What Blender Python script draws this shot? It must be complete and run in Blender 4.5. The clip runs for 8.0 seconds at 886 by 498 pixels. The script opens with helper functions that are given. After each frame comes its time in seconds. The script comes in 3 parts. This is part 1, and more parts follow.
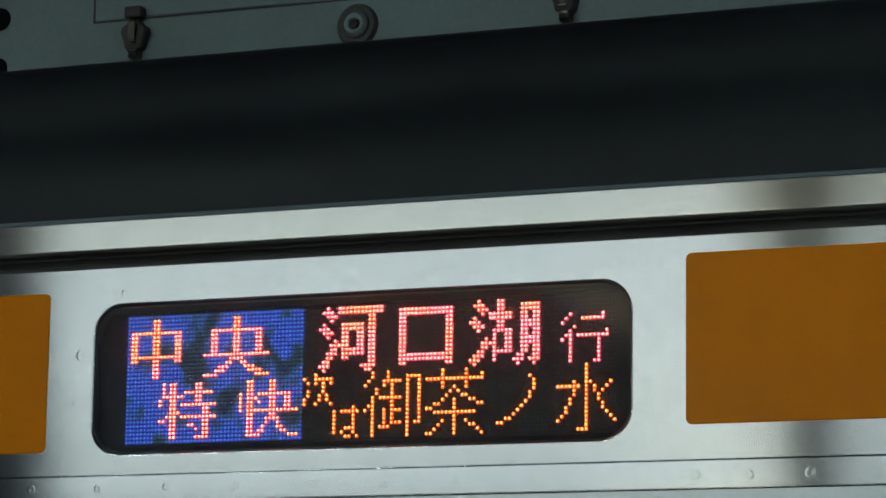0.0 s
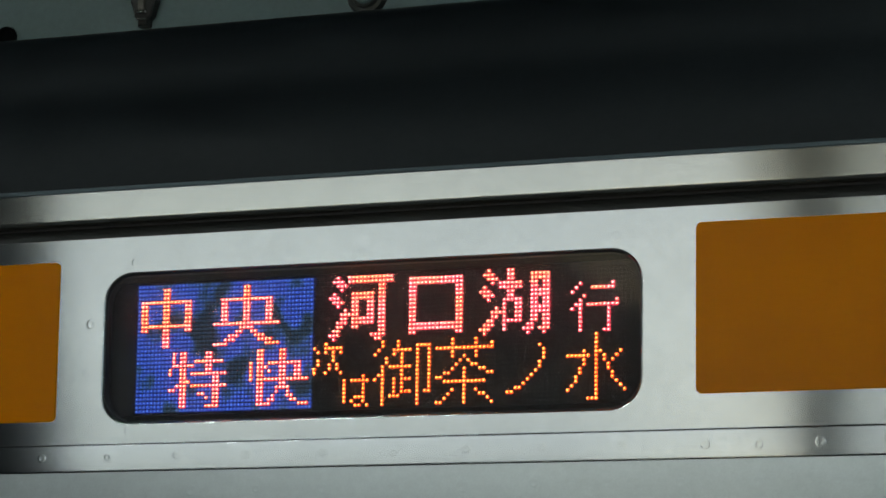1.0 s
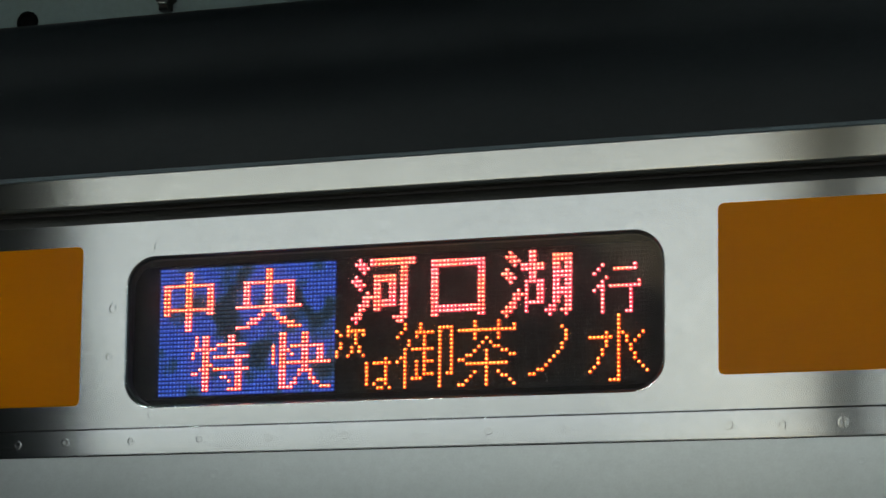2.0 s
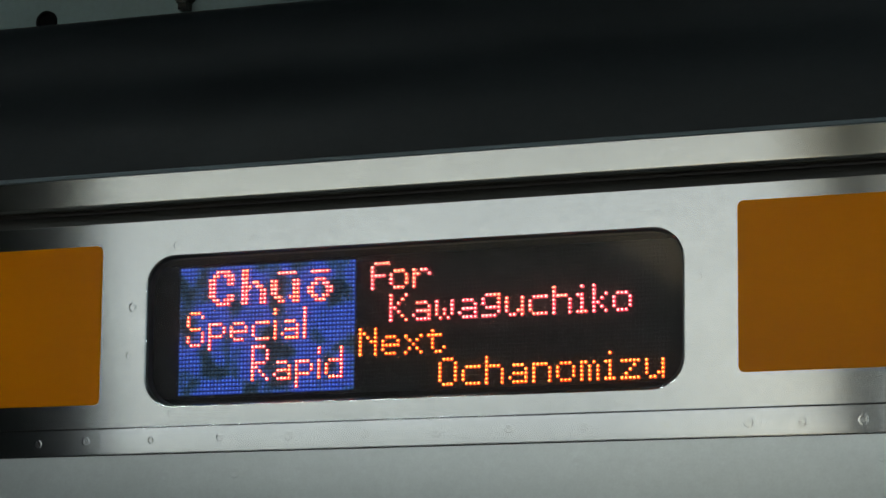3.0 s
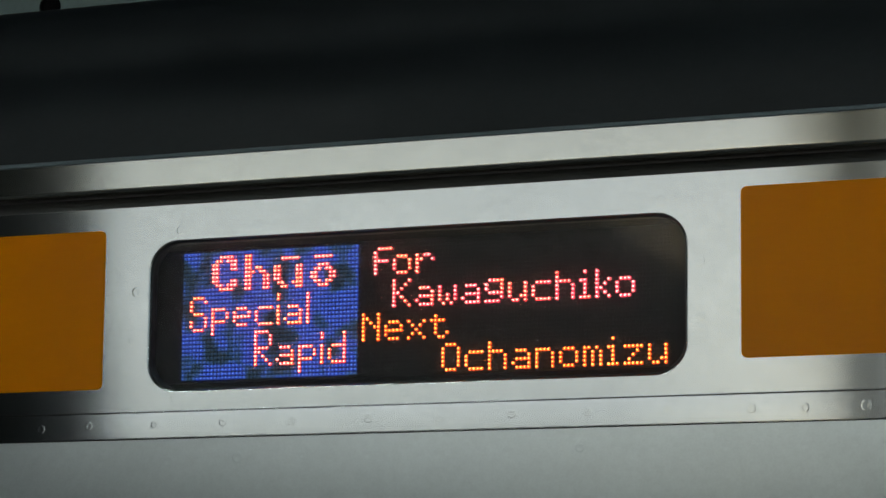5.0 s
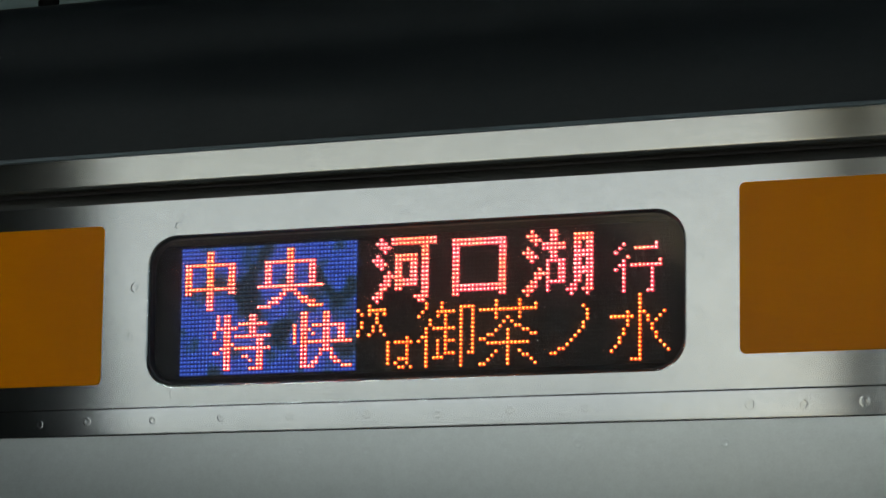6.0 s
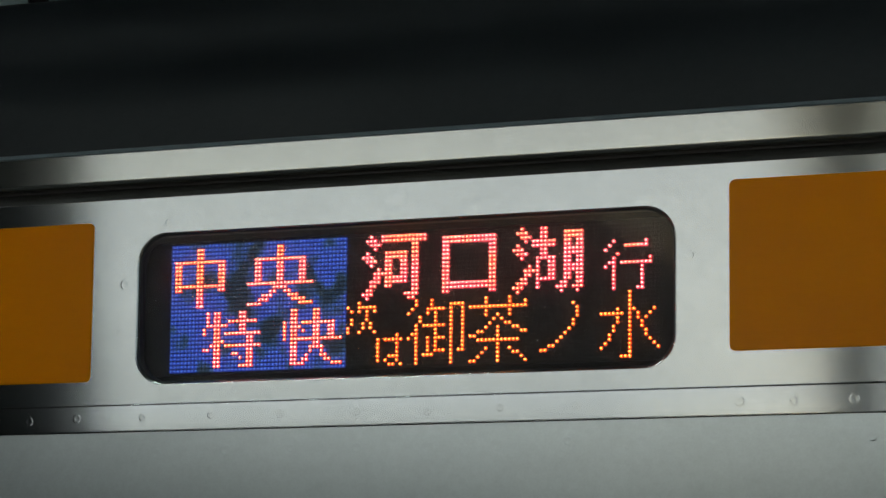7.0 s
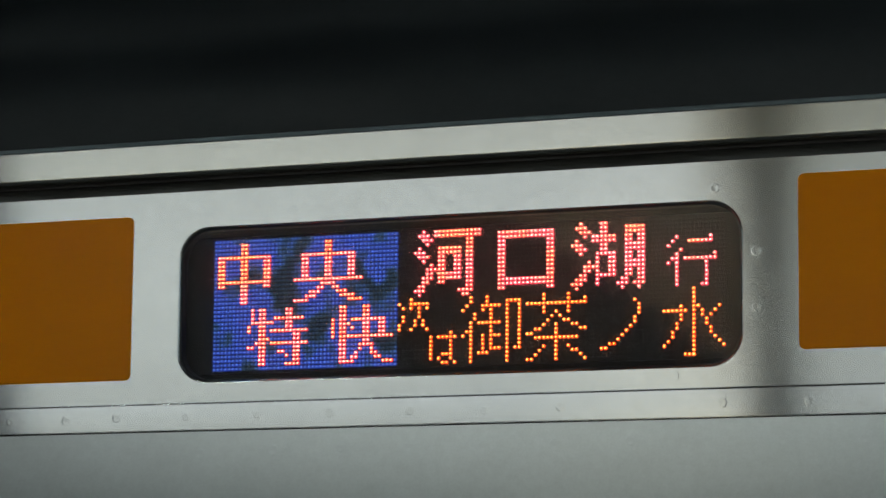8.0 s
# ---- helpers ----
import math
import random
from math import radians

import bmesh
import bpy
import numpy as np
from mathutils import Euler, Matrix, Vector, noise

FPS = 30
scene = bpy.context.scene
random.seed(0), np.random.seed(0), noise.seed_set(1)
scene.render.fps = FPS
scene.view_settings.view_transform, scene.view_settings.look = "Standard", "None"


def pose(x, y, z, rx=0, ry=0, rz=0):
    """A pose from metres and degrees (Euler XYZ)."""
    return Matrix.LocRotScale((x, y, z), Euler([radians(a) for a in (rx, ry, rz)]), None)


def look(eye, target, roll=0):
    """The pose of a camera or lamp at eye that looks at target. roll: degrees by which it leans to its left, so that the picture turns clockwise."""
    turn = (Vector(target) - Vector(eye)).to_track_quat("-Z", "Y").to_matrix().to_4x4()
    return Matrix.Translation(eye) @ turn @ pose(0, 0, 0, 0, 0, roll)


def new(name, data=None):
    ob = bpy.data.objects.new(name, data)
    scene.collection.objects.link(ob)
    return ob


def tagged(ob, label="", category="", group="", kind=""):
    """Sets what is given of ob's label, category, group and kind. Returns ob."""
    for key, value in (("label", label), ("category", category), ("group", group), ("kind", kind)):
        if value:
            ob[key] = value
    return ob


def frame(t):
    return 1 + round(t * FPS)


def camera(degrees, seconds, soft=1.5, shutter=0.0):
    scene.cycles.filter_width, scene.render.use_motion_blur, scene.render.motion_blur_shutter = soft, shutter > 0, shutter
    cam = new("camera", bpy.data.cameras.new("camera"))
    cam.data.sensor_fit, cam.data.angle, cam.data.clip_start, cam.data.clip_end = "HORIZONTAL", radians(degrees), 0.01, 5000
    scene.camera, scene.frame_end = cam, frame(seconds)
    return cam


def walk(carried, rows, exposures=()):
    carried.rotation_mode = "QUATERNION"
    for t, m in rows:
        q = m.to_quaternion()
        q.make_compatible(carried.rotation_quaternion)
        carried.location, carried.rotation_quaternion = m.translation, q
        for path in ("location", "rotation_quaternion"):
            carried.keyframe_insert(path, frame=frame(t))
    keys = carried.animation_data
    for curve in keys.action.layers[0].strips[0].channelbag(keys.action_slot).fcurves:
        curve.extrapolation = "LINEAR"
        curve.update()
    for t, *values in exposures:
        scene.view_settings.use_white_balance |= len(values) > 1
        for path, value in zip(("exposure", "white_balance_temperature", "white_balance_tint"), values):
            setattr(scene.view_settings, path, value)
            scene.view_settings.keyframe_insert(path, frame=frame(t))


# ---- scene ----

# A stainless commuter train stands at a platform under an added canopy; its lit side sign is seen
# from the platform through a long lens. The platform floor is z = 0, the train's side is y = 0.
SIGN_Z = 2.12
EYE = (1.673, -3.792, SIGN_Z - 0.553)


def aim(yaw, pitch, roll, ahead=0.0):
    turn = pose(0, 0, 0, 90 + pitch, 0, yaw) @ pose(0, 0, 0, 0, 0, roll)
    return Matrix.Translation(EYE) @ turn @ pose(0, 0, -ahead)


cam = camera(17.25, 8.0, soft=1.5, shutter=0.8)
PATH = [
    (0.0, 22.135, 9.981, 0.796, 0.0),
    (0.5, 22.147, 9.642, 0.900, 0.0),
    (1.0, 22.325, 9.374, 0.860, 0.0),
    (1.5, 22.491, 9.111, 0.731, 0.0),
    (3.0, 23.142, 8.982, 0.540, 0.0),
    (3.5, 23.112, 8.961, 0.560, 0.0),
    (4.0, 22.996, 8.816, 0.560, 0.0),
    (4.5, 23.141, 8.741, 0.570, 0.0),
    (6.0, 23.172, 8.610, 0.680, 0.0),
    (6.5, 23.059, 8.578, 0.670, 0.0),
    (7.0, 22.970, 8.556, 0.660, 0.0),
    (7.5, 22.757, 8.589, 0.627, 0.025),
    (7.7, 22.621, 8.570, 0.604, 0.030),
    (7.8, 22.324, 8.545, 0.592, 0.030),
    (7.9, 21.903, 8.575, 0.581, 0.030),
    (8.0, 21.364, 8.613, 0.569, 0.030),
]
walk(cam, [(t, aim(yaw, pitch, roll, ahead)) for t, yaw, pitch, roll, ahead in PATH], [(0.0, 0.44, 6000, 3), (0.5, 0.38, 6120, 4.5), (1.0, 0.34, 6250, 6), (1.7, 0.32, 6380, 7.5), (3.0, 0.31, 6400, 8), (4.7, 0.31, 6400, 8), (6.0, 0.26, 6420, 8), (8.0, 0.21, 6450, 8)])

# ---- light ----
world = bpy.data.worlds.new("overcast_sky")
scene.world = world
world.use_nodes = True
sky = world.node_tree.nodes.new("ShaderNodeTexSky")
sky.sky_type = "NISHITA"
sky.sun_disc = False
sky.sun_elevation, sky.sun_rotation = radians(38), radians(200)
sky.dust_density, sky.air_density, sky.ozone_density = 1.2, 1.0, 1.5
background = world.node_tree.nodes["Background"]
world.node_tree.links.new(sky.outputs["Color"], background.inputs["Color"])
background.inputs["Strength"].default_value = 0.102

sun_data = bpy.data.lights.new("sun", "SUN")
sun_data.energy, sun_data.angle, sun_data.color = 1.0, radians(12), (1.0, 0.97, 0.92)
sun = new("sun", sun_data)
sun.matrix_world = look((4, -14, 15), (0, 0, 0))


# ---- materials ----
def material(name, colour, rough=0.5, metal=0.0, vary=0.1, scale=8.0, bump=0.0, bump_scale=60.0, stretch=(1, 1, 1), rough_vary=0.08, aniso=0.0, specular=0.5, mottle=0.0):
    m = bpy.data.materials.new(name)
    m.use_nodes = True
    nt = m.node_tree
    b = nt.nodes["Principled BSDF"]
    b.inputs["Metallic"].default_value = metal
    b.inputs["Specular IOR Level"].default_value = specular
    co = nt.nodes.new("ShaderNodeTexCoord")
    mp = nt.nodes.new("ShaderNodeMapping")
    mp.inputs["Scale"].default_value = stretch
    nt.links.new(co.outputs["Object"], mp.inputs["Vector"])
    big = nt.nodes.new("ShaderNodeTexNoise")
    big.inputs["Scale"].default_value = scale
    big.inputs["Detail"].default_value = 5
    fine = nt.nodes.new("ShaderNodeTexNoise")
    fine.inputs["Scale"].default_value = bump_scale
    fine.inputs["Detail"].default_value = 3
    nt.links.new(mp.outputs["Vector"], big.inputs["Vector"])
    nt.links.new(mp.outputs["Vector"], fine.inputs["Vector"])
    mixed = nt.nodes.new("ShaderNodeMath")
    mixed.operation = "MULTIPLY_ADD"
    mixed.inputs[1].default_value = 0.35
    nt.links.new(fine.outputs["Fac"], mixed.inputs[0])
    nt.links.new(big.outputs["Fac"], mixed.inputs[2])
    ramp = nt.nodes.new("ShaderNodeValToRGB")
    ramp.color_ramp.elements[0].position, ramp.color_ramp.elements[1].position = 0.38, 0.98
    ramp.color_ramp.elements[0].color = (*[c * (1 - vary) for c in colour], 1)
    ramp.color_ramp.elements[1].color = (*[min(1, c * (1 + vary)) for c in colour], 1)
    nt.links.new(mixed.outputs[0], ramp.inputs["Fac"])
    tone = ramp.outputs["Color"]
    if mottle:
        # cloudy handling marks and grain that do not follow the brushing
        for size, share in ((14.0, 0.5), (70.0, 0.5), (320.0, 0.5)):
            cloud = nt.nodes.new("ShaderNodeTexNoise")
            cloud.inputs["Scale"].default_value = size
            cloud.inputs["Detail"].default_value = 4
            nt.links.new(co.outputs["Object"], cloud.inputs["Vector"])
            grey = nt.nodes.new("ShaderNodeMapRange")
            grey.inputs["From Min"].default_value, grey.inputs["From Max"].default_value = 0.3, 0.7
            grey.inputs["To Min"].default_value, grey.inputs["To Max"].default_value = 1 - mottle * share, 1 + mottle * share
            nt.links.new(cloud.outputs["Fac"], grey.inputs["Value"])
            shade = nt.nodes.new("ShaderNodeVectorMath")
            shade.operation = "SCALE"
            nt.links.new(tone, shade.inputs[0])
            nt.links.new(grey.outputs["Result"], shade.inputs["Scale"])
            tone = shade.outputs["Vector"]
    nt.links.new(tone, b.inputs["Base Color"])
    rr = nt.nodes.new("ShaderNodeMapRange")
    rr.inputs["From Min"].default_value, rr.inputs["From Max"].default_value = 0.3, 0.7
    rr.inputs["To Min"].default_value, rr.inputs["To Max"].default_value = rough - rough_vary, rough + rough_vary
    nt.links.new(big.outputs["Fac"], rr.inputs["Value"])
    nt.links.new(rr.outputs["Result"], b.inputs["Roughness"])
    if aniso:
        tangent = nt.nodes.new("ShaderNodeTangent")
        tangent.direction_type, tangent.axis = "RADIAL", "Z"
        nt.links.new(tangent.outputs["Tangent"], b.inputs["Tangent"])
        b.inputs["Anisotropic"].default_value = aniso
        b.inputs["Anisotropic Rotation"].default_value = 0.25
    if bump:
        bp = nt.nodes.new("ShaderNodeBump")
        bp.inputs["Strength"].default_value = bump
        bp.inputs["Distance"].default_value = 0.0006
        nt.links.new(fine.outputs["Fac"], bp.inputs["Height"])
        nt.links.new(bp.outputs["Normal"], b.inputs["Normal"])
    return m


def glow(name, colour, strength, patchy=0.0, scale=30.0, other=None, sharp=0.07):
    """A lit diode: it gives off light, some diodes less than others, and its hue wanders towards the other colour."""
    m = bpy.data.materials.new(name)
    m.use_nodes = True
    nt = m.node_tree
    b = nt.nodes["Principled BSDF"]
    b.inputs["Base Color"].default_value = (0.02, 0.02, 0.02, 1)
    co = nt.nodes.new("ShaderNodeTexCoord")
    n = nt.nodes.new("ShaderNodeTexNoise")
    n.inputs["Scale"].default_value = scale
    n.inputs["Detail"].default_value = 3
    nt.links.new(co.outputs["Object"], n.inputs["Vector"])
    level = nt.nodes.new("ShaderNodeMapRange")
    level.inputs["From Min"].default_value, level.inputs["From Max"].default_value = 0.455 - sharp, 0.455 + sharp
    nt.links.new(n.outputs["Fac"], level.inputs["Value"])
    hue = nt.nodes.new("ShaderNodeMixRGB")
    hue.inputs["Color1"].default_value = (*(other or colour), 1)
    hue.inputs["Color2"].default_value = (*colour, 1)
    nt.links.new(level.outputs["Result"], hue.inputs["Fac"])
    nt.links.new(hue.outputs["Color"], b.inputs["Emission Color"])
    r = nt.nodes.new("ShaderNodeMapRange")
    r.inputs["To Min"].default_value, r.inputs["To Max"].default_value = strength * (1 - patchy), strength
    nt.links.new(level.outputs["Result"], r.inputs["Value"])
    island = nt.nodes.new("ShaderNodeNewGeometry")
    one = nt.nodes.new("ShaderNodeMapRange")
    one.inputs["To Min"].default_value, one.inputs["To Max"].default_value = 0.8, 1.15
    nt.links.new(island.outputs["Random Per Island"], one.inputs["Value"])
    mul = nt.nodes.new("ShaderNodeMath")
    mul.operation = "MULTIPLY"
    nt.links.new(r.outputs["Result"], mul.inputs[0])
    nt.links.new(one.outputs["Result"], mul.inputs[1])
    nt.links.new(mul.outputs[0], b.inputs["Emission Strength"])
    return m


STEEL = material("brushed_stainless_steel", (0.50, 0.525, 0.515), 0.142, 1.0, 0.10, 3.0, 0.06, 260.0, (0.12, 1, 1.6), 0.015, 1.0, mottle=0.06)
STEEL_UPPER = material("stainless_steel_cornice", (0.52, 0.535, 0.495), 0.150, 1.0, 0.10, 3.0, 0.06, 260.0, (0.12, 1, 1.6), 0.015, 1.0, mottle=0.06)
STEEL_DULL = material("dull_stainless_steel", (0.495, 0.54, 0.53), 0.29, 1.0, 0.05, 5.0, 0.0, 300.0, (0.3, 1, 1), 0.01, mottle=0.06)
ORANGE = material("orange_film", (1.0, 0.29, 0.0), 0.20, 0.0, 0.05, 4.0, 0.03, 220.0, (0.15, 1, 1), 0.03, specular=0.06)
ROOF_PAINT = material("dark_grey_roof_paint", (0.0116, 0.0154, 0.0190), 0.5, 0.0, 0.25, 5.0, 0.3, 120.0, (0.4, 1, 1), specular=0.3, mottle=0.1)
LIP_PAINT = material("blue_grey_sealed_edge", (0.14, 0.18, 0.205), 0.45, 0.0, 0.25, 14.0, 0.3, 120.0, (0.3, 1, 1))
UNIT_PAINT = material("pale_grey_unit_paint", (0.145, 0.21, 0.222), 0.5, 0.0, 0.18, 4.0, 0.2, 90.0, mottle=0.06)
GUTTER_SHADE = material("black_gutter_shade", (0.030, 0.028, 0.025), 0.4, 0.0, 0.3, 20.0, 0.2, 120.0, (0.2, 1, 1))
LATCH_METAL = material("dirty_latch_metal", (0.030, 0.031, 0.030), 0.48, 0.5, 0.5, 40.0, 0.3, 300.0)
LATCH_WORN = material("worn_latch_metal", (0.10, 0.095, 0.08), 0.45, 0.6, 0.5, 60.0, 0.3, 300.0)
HOLE_SHADE = material("black_hole_shade", (0.006, 0.006, 0.007), 0.8, 0.0, 0.2, 30.0, specular=0.03)
LATCH_GLINT = material("latch_glint_metal", (0.6, 0.6, 0.58), 0.25, 1.0, 0.1, 40.0)
BOSS_GREY = material("weathered_boss_metal", (0.045, 0.055, 0.054), 0.5, 0.3, 0.3, 30.0, 0.3, 200.0)
GASKET = material("grey_black_gasket", (0.040, 0.045, 0.050), 0.35, 0.0, 0.2, 30.0)
RUBBER = material("black_rubber", (0.012, 0.012, 0.013), 0.5, 0.0, 0.2, 30.0)
BOARD_BLACK = material("matt_black_board", (0.030, 0.026, 0.025), 0.6, 0.0, 0.2, 60.0, specular=0.05)
UNLIT = material("unlit_diode_lens", (0.042, 0.036, 0.034), 0.5, 0.0, 0.2, 60.0, specular=0.1)
CONCRETE = material("platform_asphalt", (0.16, 0.16, 0.155), 0.8, 0.0, 0.25, 1.2, 0.5, 60.0)
BALLAST = material("track_ballast", (0.10, 0.09, 0.08), 0.9, 0.0, 0.5, 25.0, 0.8, 60.0)
CANOPY_PAINT = material("dark_canopy_paint", (0.05, 0.05, 0.045), 0.7, 0.0, 0.2, 2.0, 0.2, 50.0)
WALL_PAINT = material("grey_station_wall", (0.20, 0.207, 0.20), 0.7, 0.0, 0.2, 1.5, 0.2, 50.0)
ADDED_DARK = material("dark_grey_added_wall", (0.055, 0.057, 0.055), 0.7, 0.0, 0.2, 1.5, 0.2, 50.0)
DARK_PAINT = material("dark_station_wall", (0.022, 0.023, 0.022), 0.7, 0.0, 0.2, 1.5, 0.2, 50.0)

# each diode has a bright core and a dimmer ring that paints its cup's glow and bloom
RED_ON_BLUE = (glow("red_diode_core", (1.0, 0.38, 0.26), 7.4, 0.0, 16.0, (1.0, 0.39, 0.14)), glow("red_diode_halo", (1.0, 0.045, 0.08), 1.7, 0.0, 16.0, (1.0, 0.05, 0.022)))
RED_PINK = (glow("pink_red_diode_core", (1.0, 0.37, 0.29), 7.8, 0.0, 16.0, (1.0, 0.37, 0.16)), glow("pink_red_diode_halo", (1.0, 0.03, 0.08), 1.9, 0.0, 16.0, (1.0, 0.045, 0.035)))
ORANGE_LIT = (glow("orange_diode_core", (1.0, 0.38, 0.07), 7.0, 0.0, 16.0, (1.0, 0.31, 0.04)), glow("orange_diode_halo", (1.0, 0.08, 0.003), 1.5, 0.0, 16.0, (1.0, 0.05, 0.002)))
BLUE_LIT = (glow("blue_diode_core", (0.14, 0.29, 0.95), 0.95, 0.72, 20.0, (0.06, 0.18, 0.40), 0.06), glow("blue_diode_halo", (0.026, 0.09, 0.95), 0.30, 0.86, 20.0, (0.04, 0.28, 0.48), 0.06))
COLUMN_PAINT = material("grey_column_paint", (0.24, 0.25, 0.24), 0.55, 0.0, 0.2, 3.0)
ADDED_PANEL = material("beige_added_panel", (0.17, 0.168, 0.145), 0.6, 0.0, 0.1, 2.0)
LAMP_WHITE = material("white_lamp_enamel", (0.7, 0.7, 0.68), 0.4, 0.0, 0.05, 10.0)
TUBE = glow("fill_lamp_tube", (0.88, 1.0, 0.97), 31.0)


def clear_pane():
    m = bpy.data.materials.new("clear_sign_glass")
    m.use_nodes = True
    nt = m.node_tree
    nt.nodes.remove(nt.nodes["Principled BSDF"])
    out = nt.nodes["Material Output"]
    clear = nt.nodes.new("ShaderNodeBsdfTransparent")
    gloss = nt.nodes.new("ShaderNodeBsdfGlossy")
    gloss.inputs["Roughness"].default_value = 0.04
    mix = nt.nodes.new("ShaderNodeMixShader")
    mix.inputs["Fac"].default_value = 0.014
    nt.links.new(clear.outputs["BSDF"], mix.inputs[1])
    nt.links.new(gloss.outputs["BSDF"], mix.inputs[2])
    # haze put into the pane as the bloom round the diodes
    haze = nt.nodes.new("ShaderNodeBsdfRefraction")
    haze.inputs["Roughness"].default_value, haze.inputs["IOR"].default_value = 0.5, 1.25
    hazed = nt.nodes.new("ShaderNodeMixShader")
    hazed.inputs["Fac"].default_value = 0.12
    nt.links.new(mix.outputs["Shader"], hazed.inputs[1])
    nt.links.new(haze.outputs["BSDF"], hazed.inputs[2])
    # grey lift of the pane's blacks, mixed in as a diffuse share
    lift = nt.nodes.new("ShaderNodeBsdfDiffuse")
    lift.inputs["Color"].default_value = (0.8, 0.8, 0.8, 1)
    dirty = nt.nodes.new("ShaderNodeMixShader")
    dirty.inputs["Fac"].default_value = 0.028
    nt.links.new(hazed.outputs["Shader"], dirty.inputs[1])
    nt.links.new(lift.outputs["BSDF"], dirty.inputs[2])
    # wider bloom of the diodes, put into the pane as a translucent share
    bloom = nt.nodes.new("ShaderNodeBsdfTranslucent")
    bloom.inputs["Color"].default_value = (0.9, 0.9, 0.9, 1)
    worn = nt.nodes.new("ShaderNodeMixShader")
    worn.inputs["Fac"].default_value = 0.02
    nt.links.new(dirty.outputs["Shader"], worn.inputs[1])
    nt.links.new(bloom.outputs["BSDF"], worn.inputs[2])
    nt.links.new(worn.outputs["Shader"], out.inputs["Surface"])
    return m


GLASS = clear_pane()


# ---- mesh helpers ----
def part(name, bm, mat, parent=None, label="", smooth=False):
    me = bpy.data.meshes.new(name)
    bmesh.ops.recalc_face_normals(bm, faces=bm.faces)
    bm.to_mesh(me)
    bm.free()
    if smooth:
        for p in me.polygons:
            p.use_smooth = True
        me.set_sharp_from_angle(angle=radians(25))
    me.materials.append(mat)
    ob = new(name, me)
    ob.parent = parent
    return tagged(ob, label)


def box(x0, x1, y0, y1, z0, z1, bevel=0.0, bm=None):
    bm = bm or bmesh.new()
    made = bmesh.ops.create_cube(bm, size=1)["verts"]
    for v in made:
        v.co = Vector(((x0 + x1) / 2 + v.co.x * (x1 - x0), (y0 + y1) / 2 + v.co.y * (y1 - y0), (z0 + z1) / 2 + v.co.z * (z1 - z0)))
    if bevel:
        edges = {e for v in made for e in v.link_edges}
        bmesh.ops.bevel(bm, geom=list(edges), offset=bevel, segments=2, affect="EDGES", profile=0.5)
    return bm


def rounded(x0, x1, z0, z1, r, steps=10):
    """The outline of a rectangle with round corners, as (x, z)."""
    out = []
    for cx, cz, a0 in ((x1 - r, z1 - r, 0), (x0 + r, z1 - r, 90), (x0 + r, z0 + r, 180), (x1 - r, z0 + r, 270)):
        for i in range(steps + 1):
            a = radians(a0 + 90 * i / steps)
            out.append((cx + r * math.cos(a), cz + r * math.sin(a)))
    return out


def loop(bm, outline, y):
    return [bm.verts.new((x, y, z)) for x, z in outline]


def bridge(bm, a, b):
    for i in range(len(a)):
        j = (i + 1) % len(a)
        bm.faces.new((a[i], a[j], b[j], b[i]))


def plate(outline, layers):
    """A plate with an outline of its own; layers: (y, inset scale in metres) from front to back."""
    bm = bmesh.new()
    cx = (min(x for x, z in outline) + max(x for x, z in outline)) / 2
    cz = (min(z for x, z in outline) + max(z for x, z in outline)) / 2
    hx = max(x for x, z in outline) - cx
    hz = max(z for x, z in outline) - cz
    loops = [loop(bm, [(cx + (x - cx) * (hx - i) / hx, cz + (z - cz) * (hz - i) / hz) for x, z in outline], y) for y, i in layers]
    bm.faces.new(loops[0])
    for a, b in zip(loops, loops[1:]):
        bridge(bm, a, b)
    bm.faces.new(loops[-1][::-1])
    return bm


def extrude_profile(profile, x0, x1, closed=True):
    """A bar along x with a section of (y, z)."""
    bm = bmesh.new()
    a = [bm.verts.new((x0, y, z)) for y, z in profile]
    b = [bm.verts.new((x1, y, z)) for y, z in profile]
    n = len(profile)
    for i in range(n if closed else n - 1):
        j = (i + 1) % n
        bm.faces.new((a[i], a[j], b[j], b[i]))
    if closed:
        bm.faces.new(a)
        bm.faces.new(b[::-1])
    return bm


def turned(profile, segments=32):
    """A body turned round the y axis; profile: (radius, y)."""
    bm = bmesh.new()
    rings = []
    for r, y in profile:
        if r < 1e-6:
            rings.append([bm.verts.new((0, y, 0))])
        else:
            rings.append([bm.verts.new((r * math.cos(2 * math.pi * i / segments), y, r * math.sin(2 * math.pi * i / segments))) for i in range(segments)])
    for a, b in zip(rings, rings[1:]):
        for i in range(segments):
            j = (i + 1) % segments
            if len(a) == 1:
                bm.faces.new((a[0], b[i], b[j]))
            elif len(b) == 1:
                bm.faces.new((a[i], a[j], b[0]))
            else:
                bm.faces.new((a[i], a[j], b[j], b[i]))
    return bm


def merge(bm, other, m):
    """Adds other, moved by m, to bm."""
    me = bpy.data.meshes.new("piece")
    other.transform(m)
    other.to_mesh(me)
    other.free()
    bm.from_mesh(me)
    bpy.data.meshes.remove(me)
    return bm


# ---- the station round the train ----
def setting(name, bm, mat, label, category):
    return tagged(part(name, bm, mat), label, category, kind="structure")


X0, X1 = -11.0, 11.0
setting("ground", box(-40, 40, -40, 40, -1.30, -1.10), BALLAST, "brown-grey stone ballast of the track bed", "ground")
setting("platform", box(X0 - 4, X1 + 4, -7.6, -0.09, -1.0995, 0.0, 0.01), CONCRETE, "grey worn asphalt platform beside the train", "platform")
# unseen canopy, added to keep sky light off the train's roof
setting("ceiling", box(X0 - 4, X1 + 4, -7.9, 5.0, 4.35, 4.6), CANOPY_PAINT, "dark painted canopy added over platform and track to block light", "canopy")
